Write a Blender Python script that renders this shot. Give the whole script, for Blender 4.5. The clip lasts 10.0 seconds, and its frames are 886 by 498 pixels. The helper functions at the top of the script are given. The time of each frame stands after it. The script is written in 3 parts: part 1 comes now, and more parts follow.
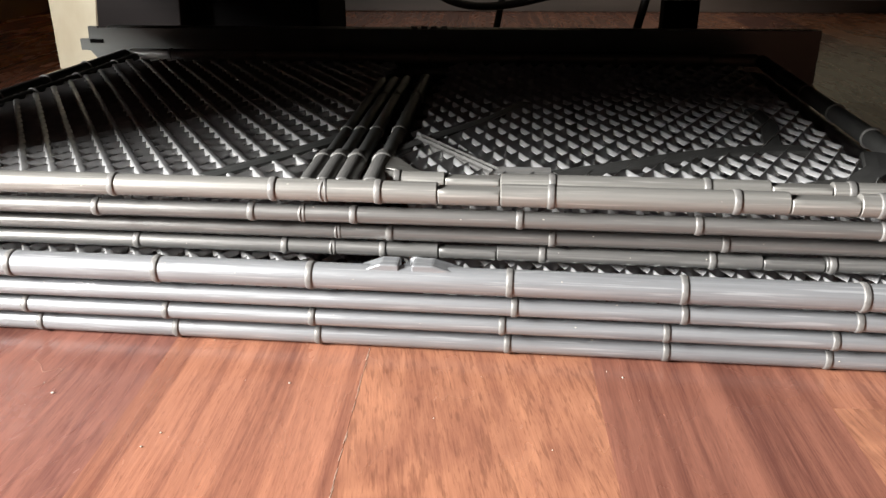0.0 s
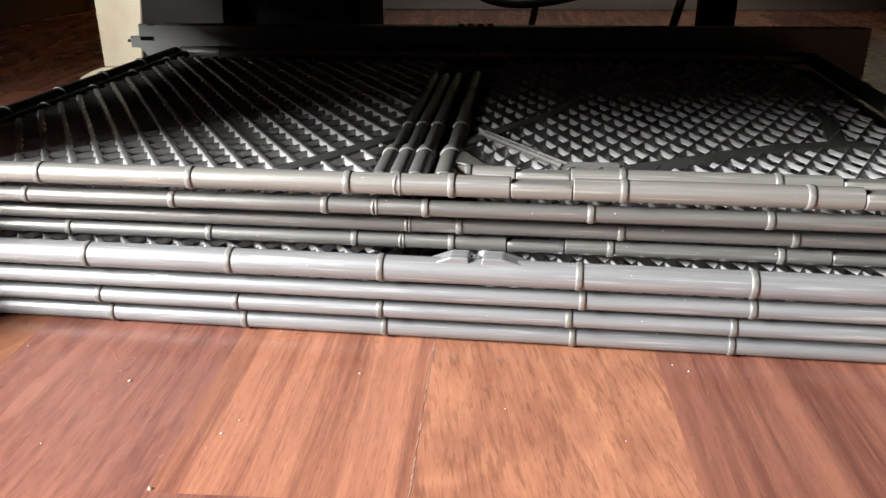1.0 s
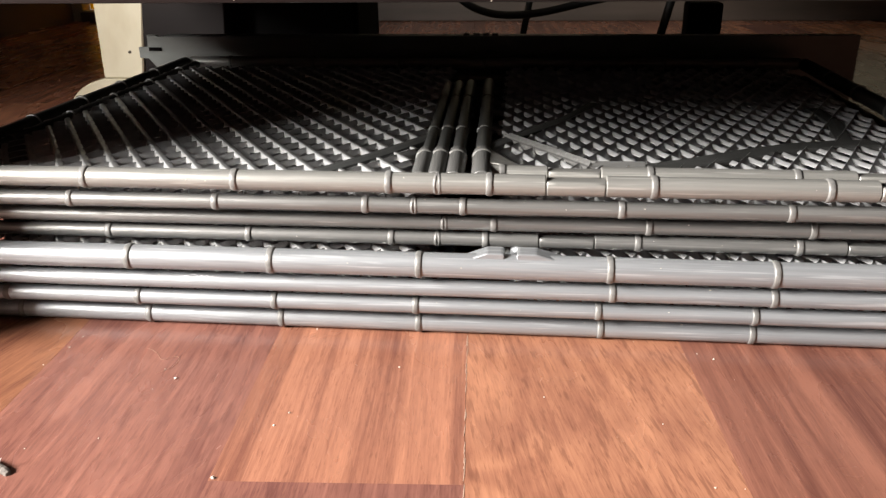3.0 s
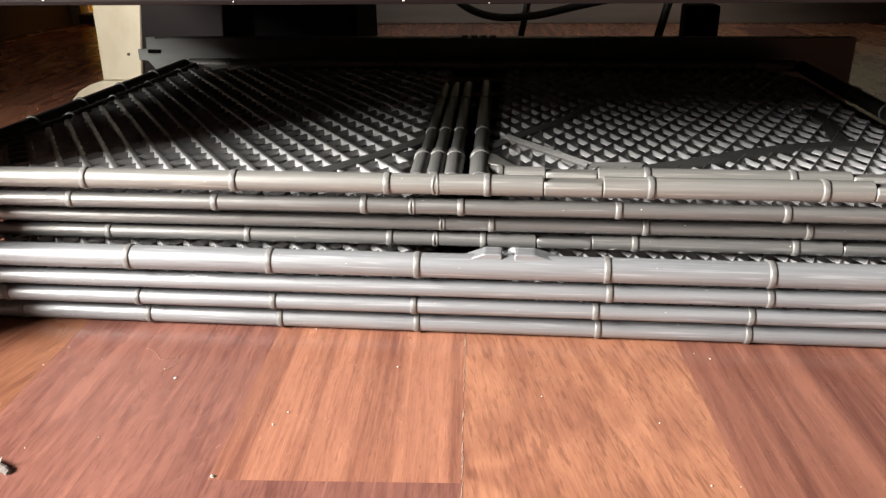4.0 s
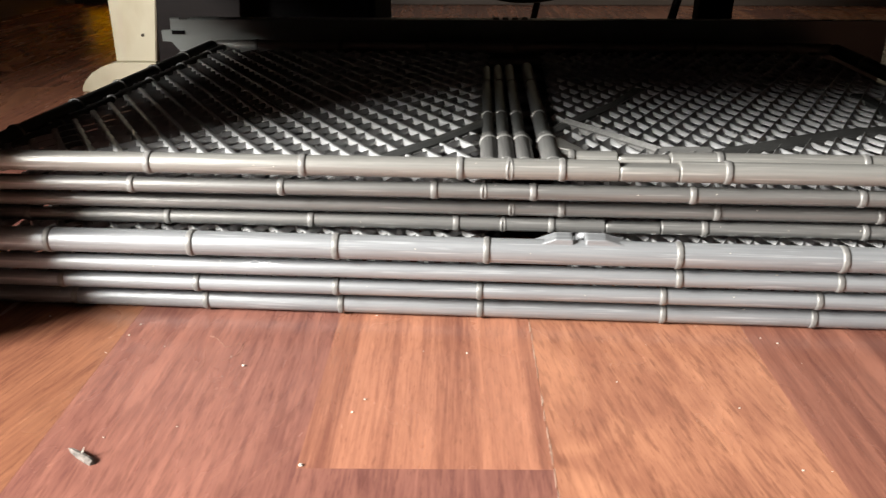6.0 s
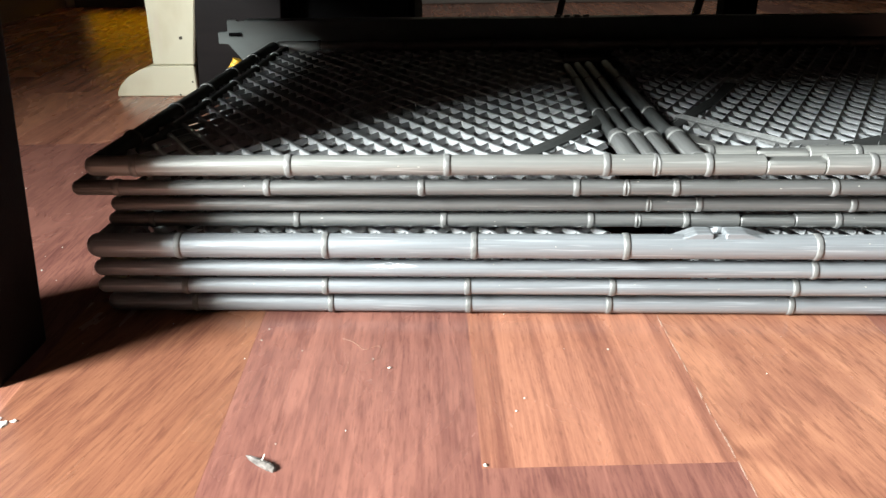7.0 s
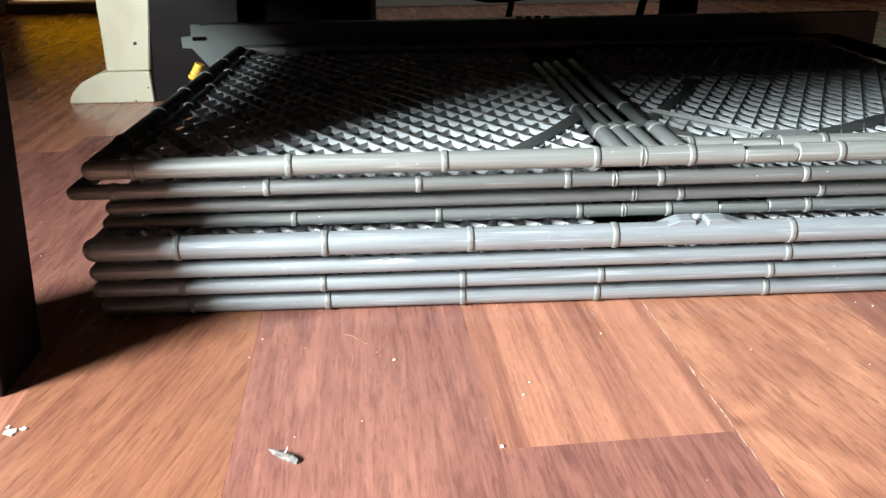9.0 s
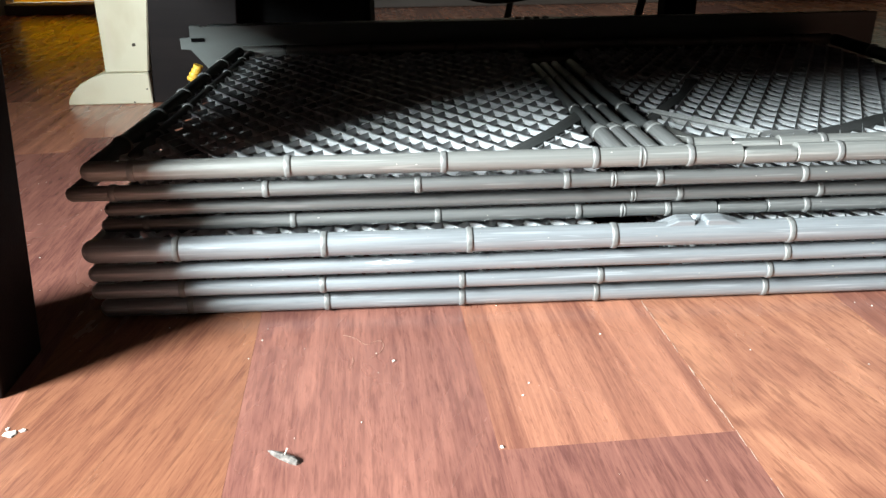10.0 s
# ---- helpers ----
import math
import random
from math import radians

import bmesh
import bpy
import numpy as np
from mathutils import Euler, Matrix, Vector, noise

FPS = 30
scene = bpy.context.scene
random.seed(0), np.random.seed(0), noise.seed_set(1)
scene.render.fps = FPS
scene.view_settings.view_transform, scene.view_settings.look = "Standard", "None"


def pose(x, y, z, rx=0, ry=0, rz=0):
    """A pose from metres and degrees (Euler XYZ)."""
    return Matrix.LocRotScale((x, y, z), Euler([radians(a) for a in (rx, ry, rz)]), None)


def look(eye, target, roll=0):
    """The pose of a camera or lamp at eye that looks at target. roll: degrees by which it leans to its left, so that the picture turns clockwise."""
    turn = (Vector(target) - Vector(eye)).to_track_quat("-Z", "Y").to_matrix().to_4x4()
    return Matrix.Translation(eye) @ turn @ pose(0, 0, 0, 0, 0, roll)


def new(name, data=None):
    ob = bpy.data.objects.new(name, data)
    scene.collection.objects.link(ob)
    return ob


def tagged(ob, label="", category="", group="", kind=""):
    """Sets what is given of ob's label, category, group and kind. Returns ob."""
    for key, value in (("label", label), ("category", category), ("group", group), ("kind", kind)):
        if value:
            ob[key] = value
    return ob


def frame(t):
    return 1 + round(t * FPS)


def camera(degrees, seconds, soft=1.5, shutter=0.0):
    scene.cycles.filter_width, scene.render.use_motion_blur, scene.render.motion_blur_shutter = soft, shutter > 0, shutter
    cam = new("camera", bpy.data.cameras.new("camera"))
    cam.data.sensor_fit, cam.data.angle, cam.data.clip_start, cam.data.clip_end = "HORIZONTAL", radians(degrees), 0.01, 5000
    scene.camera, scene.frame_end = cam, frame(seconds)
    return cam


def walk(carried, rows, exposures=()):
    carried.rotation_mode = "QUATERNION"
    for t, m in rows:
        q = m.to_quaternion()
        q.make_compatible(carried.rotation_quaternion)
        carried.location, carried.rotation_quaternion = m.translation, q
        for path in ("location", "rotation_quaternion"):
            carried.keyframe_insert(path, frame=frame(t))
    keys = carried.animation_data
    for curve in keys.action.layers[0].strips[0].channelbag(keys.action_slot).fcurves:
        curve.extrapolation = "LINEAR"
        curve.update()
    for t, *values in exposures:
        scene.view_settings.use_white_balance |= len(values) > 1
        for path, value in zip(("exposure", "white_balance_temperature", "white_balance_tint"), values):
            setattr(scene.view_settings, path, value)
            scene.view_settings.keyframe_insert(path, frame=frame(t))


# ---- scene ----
cam = camera(58.9, 10.0, soft=1.4, shutter=0.3)
PATH = [
    (0, (0.067, -0.341, 0.206), (-0.148, 1.48, -0.592), -0.6),
    (0.2, (0.067, -0.3404, 0.2053), (-0.1529, 1.474, -0.6066), -0.63),
    (0.5, (0.056, -0.342, 0.206), (-0.201, 1.465, -0.611), -0.9),
    (0.7, (0.0488, -0.3441, 0.2058), (-0.2032, 1.465, -0.62), -0.81),
    (1, (0.043, -0.35, 0.206), (-0.214, 1.465, -0.594), -0.8),
    (1.2, (0.0387, -0.3508, 0.2053), (-0.2274, 1.464, -0.6026), -0.67),
    (1.5, (0.035, -0.355, 0.206), (-0.199, 1.463, -0.595), -0.6),
    (1.8, (0.0193, -0.3609, 0.2051), (-0.2003, 1.455, -0.6073), -0.37),
    (2, (0.013, -0.365, 0.205), (-0.198, 1.45, -0.609), -0.3),
    (2.5, (0.015, -0.369, 0.206), (-0.186, 1.459, -0.579), -0.7),
    (4, (0.016, -0.373, 0.206), (-0.176, 1.463, -0.562), -0.8),
    (4.5, (0.016, -0.374, 0.206), (-0.174, 1.464, -0.56), -0.7),
    (5, (0.015, -0.373, 0.205), (-0.171, 1.462, -0.568), -0.7),
    (5.2, (0.0128, -0.374, 0.2044), (-0.1656, 1.46, -0.559), -0.54),
    (6.3, (-0.0552, -0.3729, 0.2067), (-0.1858, 1.451, -0.6133), -0.62),
    (6.5, (-0.076, -0.374, 0.206), (-0.191, 1.449, -0.61), -0.8),
    (6.8, (-0.0971, -0.3767, 0.207), (-0.1966, 1.448, -0.6067), -0.86),
    (7, (-0.109, -0.378, 0.207), (-0.194, 1.448, -0.605), -0.9),
    (7.2, (-0.1238, -0.3791, 0.2071), (-0.1781, 1.446, -0.615), -0.83),
    (7.5, (-0.139, -0.385, 0.208), (-0.13, 1.443, -0.604), -0.7),
    (8, (-0.14, -0.387, 0.208), (-0.092, 1.439, -0.607), -0.7),
    (8.5, (-0.14, -0.388, 0.207), (-0.079, 1.435, -0.613), -0.8),
    (9, (-0.139, -0.391, 0.208), (-0.068, 1.438, -0.599), -0.8),
    (9.5, (-0.138, -0.391, 0.208), (-0.068, 1.437, -0.602), -0.9),
    (10, (-0.139, -0.391, 0.208), (-0.066, 1.438, -0.597), -0.9),
]
walk(cam, [(t, look(eye, target, roll)) for t, eye, target, roll in PATH], exposures=((0.0, 0.35, 7150, 14), (1.2, 0.36, 7100, 14), (2.5, 0.35, 7400, 15), (5.2, 0.35, 7400, 15), (6.5, 0.46, 7050, 9), (7.5, 0.68, 6300, 2), (10.0, 0.67, 6280, 2)))

# ---- light ----
world = bpy.data.worlds.new("sky")
scene.world = world
world.use_nodes = True
wn = world.node_tree.nodes
sky = wn.new("ShaderNodeTexSky")
sky.sky_type, sky.sun_disc = "NISHITA", False
sky.sun_elevation, sky.sun_rotation = radians(35), radians(60)
world.node_tree.links.new(sky.outputs[0], wn["Background"].inputs[0])
wn["Background"].inputs[1].default_value = 0.08

# daylight entering by the window in the west wall
WIN_Y, WIN_W, WIN_Z0, WIN_Z1 = -0.72, 0.58, 0.405, 0.925
WEST, EAST, SOUTH, NORTH, HIGH = -1.03, 4.6, -5.6, 1.42, 2.7
LOW_X0, LOW_X1, LOW_Z0, LOW_Z1 = -1.005, -0.55, 0.022, 0.135
lamp = bpy.data.lights.new("window_daylight", "AREA")
lamp.shape, lamp.size, lamp.size_y = "RECTANGLE", WIN_Z1 - WIN_Z0 - 0.1, WIN_W - 0.1
lamp.energy, lamp.color = 126.0, (0.90, 0.96, 1.0)
lamp_ob = new("window_daylight", lamp)
lamp_ob.matrix_world = pose(WEST - 0.155, WIN_Y, (WIN_Z0 + WIN_Z1) / 2, 0, -90, 0)

# added lamp that makes the yellow cloth low in the north wall glow
low_lamp = bpy.data.lights.new("blind_daylight", "AREA")
low_lamp.shape, low_lamp.size, low_lamp.size_y = "RECTANGLE", LOW_X1 - LOW_X0, LOW_Z1 - LOW_Z0
low_lamp.energy = 0.55
new("blind_daylight", low_lamp).matrix_world = pose((LOW_X0 + LOW_X1) / 2, NORTH + 0.10, (LOW_Z0 + LOW_Z1) / 2, -90, 0, 0)

# ---- materials ----


def material(name, base, rough=0.5, metal=0.0, second=None, scale=(40, 40, 40), fine=(400, 400, 400),
             bump=0.1, contrast=(0.35, 0.65), rough_var=0.08, spec=0.5, scuff=0.0):
    """Two scales of variation: broad patches between two colours, fine grain as relief."""
    m = bpy.data.materials.new(name)
    m.use_nodes = True
    nt = m.node_tree
    b = nt.nodes["Principled BSDF"]
    b.inputs["Metallic"].default_value = metal
    b.inputs["Specular IOR Level"].default_value = spec
    tc = nt.nodes.new("ShaderNodeTexCoord")
    mp = nt.nodes.new("ShaderNodeMapping")
    mp.inputs["Scale"].default_value = scale
    n1 = nt.nodes.new("ShaderNodeTexNoise")
    n1.inputs["Detail"].default_value = 5
    n1.inputs["Scale"].default_value = 1.0
    mf = nt.nodes.new("ShaderNodeMapping")
    mf.inputs["Scale"].default_value = fine
    n2 = nt.nodes.new("ShaderNodeTexNoise")
    n2.inputs["Scale"].default_value = 1.0
    n2.inputs["Detail"].default_value = 3
    ramp = nt.nodes.new("ShaderNodeValToRGB")
    second = second or tuple(c * 0.75 for c in base)
    ramp.color_ramp.elements[0].position, ramp.color_ramp.elements[1].position = contrast
    ramp.color_ramp.elements[0].color = (*second, 1)
    ramp.color_ramp.elements[1].color = (*base, 1)
    rr = nt.nodes.new("ShaderNodeMapRange")
    rr.inputs["To Min"].default_value, rr.inputs["To Max"].default_value = rough - rough_var, rough + rough_var
    bp = nt.nodes.new("ShaderNodeBump")
    bp.inputs["Strength"].default_value = bump
    bp.inputs["Distance"].default_value = 0.0006
    ln = nt.links.new
    ln(tc.outputs["Object"], mp.inputs[0])
    ln(tc.outputs["Object"], mf.inputs[0])
    ln(mp.outputs[0], n1.inputs["Vector"])
    ln(mf.outputs[0], n2.inputs["Vector"])
    ln(n1.outputs[0], ramp.inputs[0])
    ln(n2.outputs[0], rr.inputs[0])
    ln(n2.outputs[0], bp.inputs["Height"])
    if scuff:
        # long fine rub marks, paler and smoother than the rest
        ms = nt.nodes.new("ShaderNodeMapping")
        ms.inputs["Scale"].default_value = (22, 700, 700)
        ms.inputs["Rotation"].default_value = (0, 0.03, 0.05)
        n3 = nt.nodes.new("ShaderNodeTexNoise")
        n3.inputs["Scale"].default_value = 1.0
        n3.inputs["Detail"].default_value = 2
        cut = nt.nodes.new("ShaderNodeMapRange")
        cut.inputs["From Min"].default_value, cut.inputs["From Max"].default_value = 0.60, 0.68
        cut.inputs["To Max"].default_value = scuff
        pale = nt.nodes.new("ShaderNodeMix")
        pale.data_type = "RGBA"
        pale.inputs["B"].default_value = (*[min(1.0, c * 2.4) for c in base], 1)
        drop = nt.nodes.new("ShaderNodeMath")
        drop.operation = "MULTIPLY_ADD"
        drop.inputs[1].default_value = -0.06
        ln(tc.outputs["Object"], ms.inputs[0])
        ln(ms.outputs[0], n3.inputs["Vector"])
        ln(n3.outputs[0], cut.inputs["Value"])
        ln(cut.outputs[0], pale.inputs["Factor"])
        ln(ramp.outputs[0], pale.inputs["A"])
        ln(pale.outputs["Result"], b.inputs["Base Color"])
        ln(cut.outputs[0], drop.inputs[0])
        ln(rr.outputs[0], drop.inputs[2])
        ln(drop.outputs[0], b.inputs["Roughness"])
    else:
        ln(ramp.outputs[0], b.inputs["Base Color"])
        ln(rr.outputs[0], b.inputs["Roughness"])
    ln(bp.outputs[0], b.inputs["Normal"])
    return m


def wood(name, light, dark, pore, rough=0.25, stripes=0.5, stripe=70.0, swirl=0.0, fleck=0.4, slant=0.0, contrast=0.12, coarse=(420, 55, 60), dash=0.15):
    """Hardwood laminate, grain along local y: lengthwise stripes, broad figure, cathedral swirls, short flecks and dark pores."""
    m = bpy.data.materials.new(name)
    m.use_nodes = True
    nt = m.node_tree
    ln = nt.links.new
    b = nt.nodes["Principled BSDF"]
    tc = nt.nodes.new("ShaderNodeTexCoord")
    info = nt.nodes.new("ShaderNodeObjectInfo")
    off = nt.nodes.new("ShaderNodeVectorMath")
    off.operation = "MULTIPLY_ADD"
    off.inputs[1].default_value = (1, 1, 1)
    comb = nt.nodes.new("ShaderNodeCombineXYZ")
    mul = nt.nodes.new("ShaderNodeMath")
    mul.operation = "MULTIPLY"
    mul.inputs[1].default_value = 37.0
    turn = nt.nodes.new("ShaderNodeMapping")
    turn.inputs["Rotation"].default_value = (0, 0, radians(slant))
    ln(info.outputs["Random"], mul.inputs[0])
    for k in range(3):
        ln(mul.outputs[0], comb.inputs[k])
    ln(tc.outputs["Object"], turn.inputs[0])
    ln(turn.outputs[0], off.inputs[0])
    ln(comb.outputs[0], off.inputs[2])

    def noise_at(scale, detail, distort=0.0, rough_=0.5):
        mp = nt.nodes.new("ShaderNodeMapping")
        mp.inputs["Scale"].default_value = scale
        n = nt.nodes.new("ShaderNodeTexNoise")
        n.inputs["Scale"].default_value = 1.0
        n.inputs["Detail"].default_value = detail
        n.inputs["Roughness"].default_value = rough_
        n.inputs["Distortion"].default_value = distort
        ln(off.outputs[0], mp.inputs[0])
        ln(mp.outputs[0], n.inputs["Vector"])
        return n.outputs[0]

    def blend(factor, a, c):
        n = nt.nodes.new("ShaderNodeMix")
        n.inputs["Factor"].default_value = factor
        ln(a, n.inputs["A"])
        ln(c, n.inputs["B"])
        return n.outputs[0]
    streak = noise_at((stripe * 2.2, 2.4, 10), 5, 0.25, 0.6)
    figure = noise_at((22.0, 7.0, 8), 4, 1.2)
    flecks = noise_at(coarse, 4, 0.6, 0.6)
    fine = noise_at((1100, 26, 60), 4, 0.2, 0.65)
    pores = noise_at((1500, 170, 60), 3)
    value = blend(stripes, figure, streak)
    if swirl:
        # growth rings cut at a slant: even steps of a slow field
        field = noise_at((13.0, 7.5, 8), 2, 0.9)
        steps = nt.nodes.new("ShaderNodeMath")
        steps.operation = "MULTIPLY"
        steps.inputs[1].default_value = 36.0
        wave = nt.nodes.new("ShaderNodeMath")
        wave.operation = "SINE"
        half = nt.nodes.new("ShaderNodeMapRange")
        half.inputs["From Min"].default_value = -1.0
        ln(field, steps.inputs[0])
        ln(steps.outputs[0], wave.inputs[0])
        ln(wave.outputs[0], half.inputs["Value"])
        value = blend(swirl, value, half.outputs[0])
    value = blend(fleck * 0.6, value, flecks)
    value = blend(0.22, value, fine)
    ramp = nt.nodes.new("ShaderNodeValToRGB")
    e = ramp.color_ramp.elements
    e[0].position, e[1].position = 0.5 - contrast, 0.5 + contrast
    e[0].color, e[1].color = (*dark, 1), (*light, 1)
    ln(value, ramp.inputs[0])
    pr = nt.nodes.new("ShaderNodeValToRGB")
    pr.color_ramp.elements[0].position, pr.color_ramp.elements[1].position = 0.58, 0.70
    pr.color_ramp.elements[0].color, pr.color_ramp.elements[1].color = (0, 0, 0, 1), (0.32, 0.32, 0.32, 1)
    ln(pores, pr.inputs[0])
    mc = nt.nodes.new("ShaderNodeMix")
    mc.data_type = "RGBA"
    ln(pr.outputs[0], mc.inputs["Factor"])
    ln(ramp.outputs[0], mc.inputs["A"])
    mc.inputs["B"].default_value = (*pore, 1)
    # short dark vessel marks
    marks = noise_at((560, 62, 60), 2, 0.3)
    cut = nt.nodes.new("ShaderNodeMapRange")
    cut.inputs["From Min"].default_value, cut.inputs["From Max"].default_value = 0.54, 0.66
    cut.inputs["To Max"].default_value = dash
    md = nt.nodes.new("ShaderNodeMix")
    md.data_type = "RGBA"
    ln(marks, cut.inputs["Value"])
    ln(cut.outputs[0], md.inputs["Factor"])
    ln(mc.outputs["Result"], md.inputs["A"])
    md.inputs["B"].default_value = (*pore, 1)
    ln(md.outputs["Result"], b.inputs["Base Color"])
    rr = nt.nodes.new("ShaderNodeMapRange")
    rr.inputs["To Min"].default_value, rr.inputs["To Max"].default_value = rough - 0.07, rough + 0.1
    ln(figure, rr.inputs[0])
    ln(rr.outputs[0], b.inputs["Roughness"])
    bp = nt.nodes.new("ShaderNodeBump")
    bp.inputs["Strength"].default_value = 0.14
    bp.inputs["Distance"].default_value = 0.0004
    ln(pores, bp.inputs["Height"])
    ln(bp.outputs[0], b.inputs["Normal"])
    return m


GREY = material("grey_plastic", (0.296, 0.290, 0.271), 0.41, 0.42, second=(0.213, 0.208, 0.195),
                scale=(14, 620, 620), fine=(60, 1900, 1900), bump=0.27, contrast=(0.26, 0.72), rough_var=0.10, scuff=0.24)
# Same plastic as GREY, with the set-back panels' shade put into its colour.
GREY_DARK = material("shaded_grey_plastic", (0.206, 0.204, 0.197), 0.40, 0.46, second=(0.145, 0.143, 0.138),
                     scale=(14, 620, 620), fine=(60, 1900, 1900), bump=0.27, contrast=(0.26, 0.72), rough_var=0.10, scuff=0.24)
GREY_COOL = material("cool_grey_plastic", (0.324, 0.336, 0.349), 0.41, 0.42, second=(0.238, 0.247, 0.258),
                     scale=(14, 620, 620), fine=(60, 1900, 1900), bump=0.27, contrast=(0.26, 0.72), rough_var=0.10, scuff=0.24)
GREY_RING = material("worn_grey_plastic", (0.235, 0.231, 0.222), 0.50, 0.35, second=(0.17, 0.166, 0.159),
                     scale=(300, 300, 300), fine=(1500, 1500, 1500), bump=0.2)
# The panels' plastic darkened: shade on side canes and bands put into colour.
GREY_RIM = material("shaded_rim_plastic", (0.060, 0.060, 0.058), 0.55, 0.2, second=(0.045, 0.045, 0.043),
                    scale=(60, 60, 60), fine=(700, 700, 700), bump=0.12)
GREY_LATTICE = material("lattice_plastic", (0.57, 0.573, 0.578), 0.36, 0.5, second=(0.45, 0.453, 0.456),
                        scale=(90, 90, 90), fine=(1200, 1200, 1200), bump=0.10)
# Also darkened plastic: weak light on divider canes and a band, as colour.
GREY_MATT = material("shaded_matt_plastic", (0.085, 0.087, 0.085), 0.36, 0.3, second=(0.065, 0.067, 0.065), scale=(80, 80, 80), fine=(900, 900, 900), bump=0.15)
BOARD_GREY = material("board_plastic", (0.105, 0.116, 0.110), 0.42, second=(0.083, 0.091, 0.086),
                      scale=(20, 60, 60), fine=(500, 900, 900), bump=0.08)
# grain of each board: figure and streaks differ from board to board
MERBAU_LIGHT = wood("merbau_light", (0.465, 0.205, 0.119), (0.235, 0.092, 0.058), (0.120, 0.044, 0.028), stripes=0.25, stripe=30, swirl=0.17, fleck=0.65, slant=-9, contrast=0.12, coarse=(170, 26, 60), dash=0.42)
MERBAU_MID = wood("merbau_mid", (0.430, 0.183, 0.112), (0.190, 0.072, 0.049), (0.100, 0.037, 0.024), stripes=0.80, stripe=42, fleck=0.2, contrast=0.10)
MERBAU_RED = wood("merbau_red", (0.290, 0.117, 0.079), (0.126, 0.045, 0.033), (0.100, 0.037, 0.026), stripes=0.90, stripe=34, fleck=0.1, contrast=0.09)
MERBAU_ORANGE = wood("merbau_orange", (0.315, 0.134, 0.073), (0.160, 0.060, 0.037), (0.100, 0.037, 0.024), stripes=0.5, stripe=46, fleck=0.5, slant=16, contrast=0.11, coarse=(230, 22, 60), dash=0.35)
MERBAU_DARK = wood("merbau_dark", (0.303, 0.127, 0.093), (0.127, 0.048, 0.040), (0.090, 0.034, 0.026), stripes=0.35, stripe=40, fleck=0.8, contrast=0.13, coarse=(200, 24, 60), dash=0.35)
UNDERLAY = material("underlay", (0.05, 0.03, 0.02), 0.9)
DARK_WOOD = material("dark_stained_wood", (0.010, 0.0066, 0.0064), 0.46, second=(0.006, 0.0038, 0.0038),
                     scale=(8, 90, 90), fine=(60, 900, 900), bump=0.15, spec=0.15)
CREAM = material("cream_paint", (0.60, 0.55, 0.41), 0.5, second=(0.50, 0.435, 0.30),
                 scale=(18, 18, 9), fine=(300, 300, 90), bump=0.12, contrast=(0.3, 0.5))
CHIP = material("paint_chip", (0.06, 0.045, 0.03), 0.8)
WALL = material("wall_paint", (0.085, 0.062, 0.046), 0.8, second=(0.065, 0.047, 0.035), scale=(3, 3, 3), fine=(250, 250, 250))
WALL_PALE = material("beige_wall_paint", (0.36, 0.31, 0.21), 0.8, second=(0.31, 0.26, 0.18), scale=(3, 3, 3), fine=(250, 250, 250))
CEIL = material("ceiling_paint", (0.17, 0.155, 0.135), 0.85, scale=(3, 3, 3), fine=(200, 200, 200), second=(0.15, 0.135, 0.12))
SKIRT = material("brown_skirting", (0.075, 0.055, 0.043), 0.5, second=(0.055, 0.04, 0.03), scale=(4, 60, 60), fine=(40, 600, 600))
BLACK = material("black_plastic", (0.0035, 0.0033, 0.0034), 0.7, second=(0.0022, 0.0021, 0.0022), spec=0.02)
RUBBER = material("black_rubber", (0.010, 0.010, 0.010), 0.6)
YELLOW = material("yellow_plastic", (0.72, 0.42, 0.05), 0.45, second=(0.6, 0.33, 0.03), scale=(200, 200, 200))


def fabric(name, colour):
    """Thin cloth that lets part of the light through."""
    m = bpy.data.materials.new(name)
    m.use_nodes = True
    nt = m.node_tree
    nt.nodes.remove(nt.nodes["Principled BSDF"])
    weave = nt.nodes.new("ShaderNodeTexNoise")
    weave.inputs["Scale"].default_value = 60
    weave.inputs["Detail"].default_value = 4
    ramp = nt.nodes.new("ShaderNodeValToRGB")
    ramp.color_ramp.elements[0].color = (*[c * 0.75 for c in colour], 1)
    ramp.color_ramp.elements[1].color = (*colour, 1)
    front, through_cloth = nt.nodes.new("ShaderNodeBsdfDiffuse"), nt.nodes.new("ShaderNodeBsdfTranslucent")
    both = nt.nodes.new("ShaderNodeMixShader")
    nt.links.new(weave.outputs[0], ramp.inputs[0])
    for shader in (front, through_cloth):
        nt.links.new(ramp.outputs[0], shader.inputs["Color"])
    nt.links.new(front.outputs[0], both.inputs[1])
    nt.links.new(through_cloth.outputs[0], both.inputs[2])
    nt.links.new(both.outputs[0], nt.nodes["Material Output"].inputs["Surface"])
    return m


YELLOW_CLOTH = fabric("yellow_backlit_cloth", (0.86, 0.58, 0.03))
WHITE = material("white_frame_paint", (0.78, 0.78, 0.76), 0.45, second=(0.72, 0.72, 0.70))
CRUMB = material("pale_crumb", (0.80, 0.76, 0.68), 0.8, second=(0.55, 0.48, 0.40), scale=(900, 900, 900))
FLAKE = material("pale_paint_flake", (0.62, 0.56, 0.52), 0.75, second=(0.42, 0.33, 0.29), scale=(500, 500, 500))
SCUFF = material("rubbed_plastic", (0.62, 0.63, 0.66), 0.5, 0.2, second=(0.36, 0.37, 0.39), scale=(260, 900, 900), fine=(600, 1500, 1500), contrast=(0.42, 0.60))
DUST = material("grey_dust", (0.42, 0.28, 0.21), 0.9, second=(0.30, 0.18, 0.13), scale=(900, 900, 900))
HAIR = material("fine_hair", (0.50, 0.31, 0.22), 0.5)
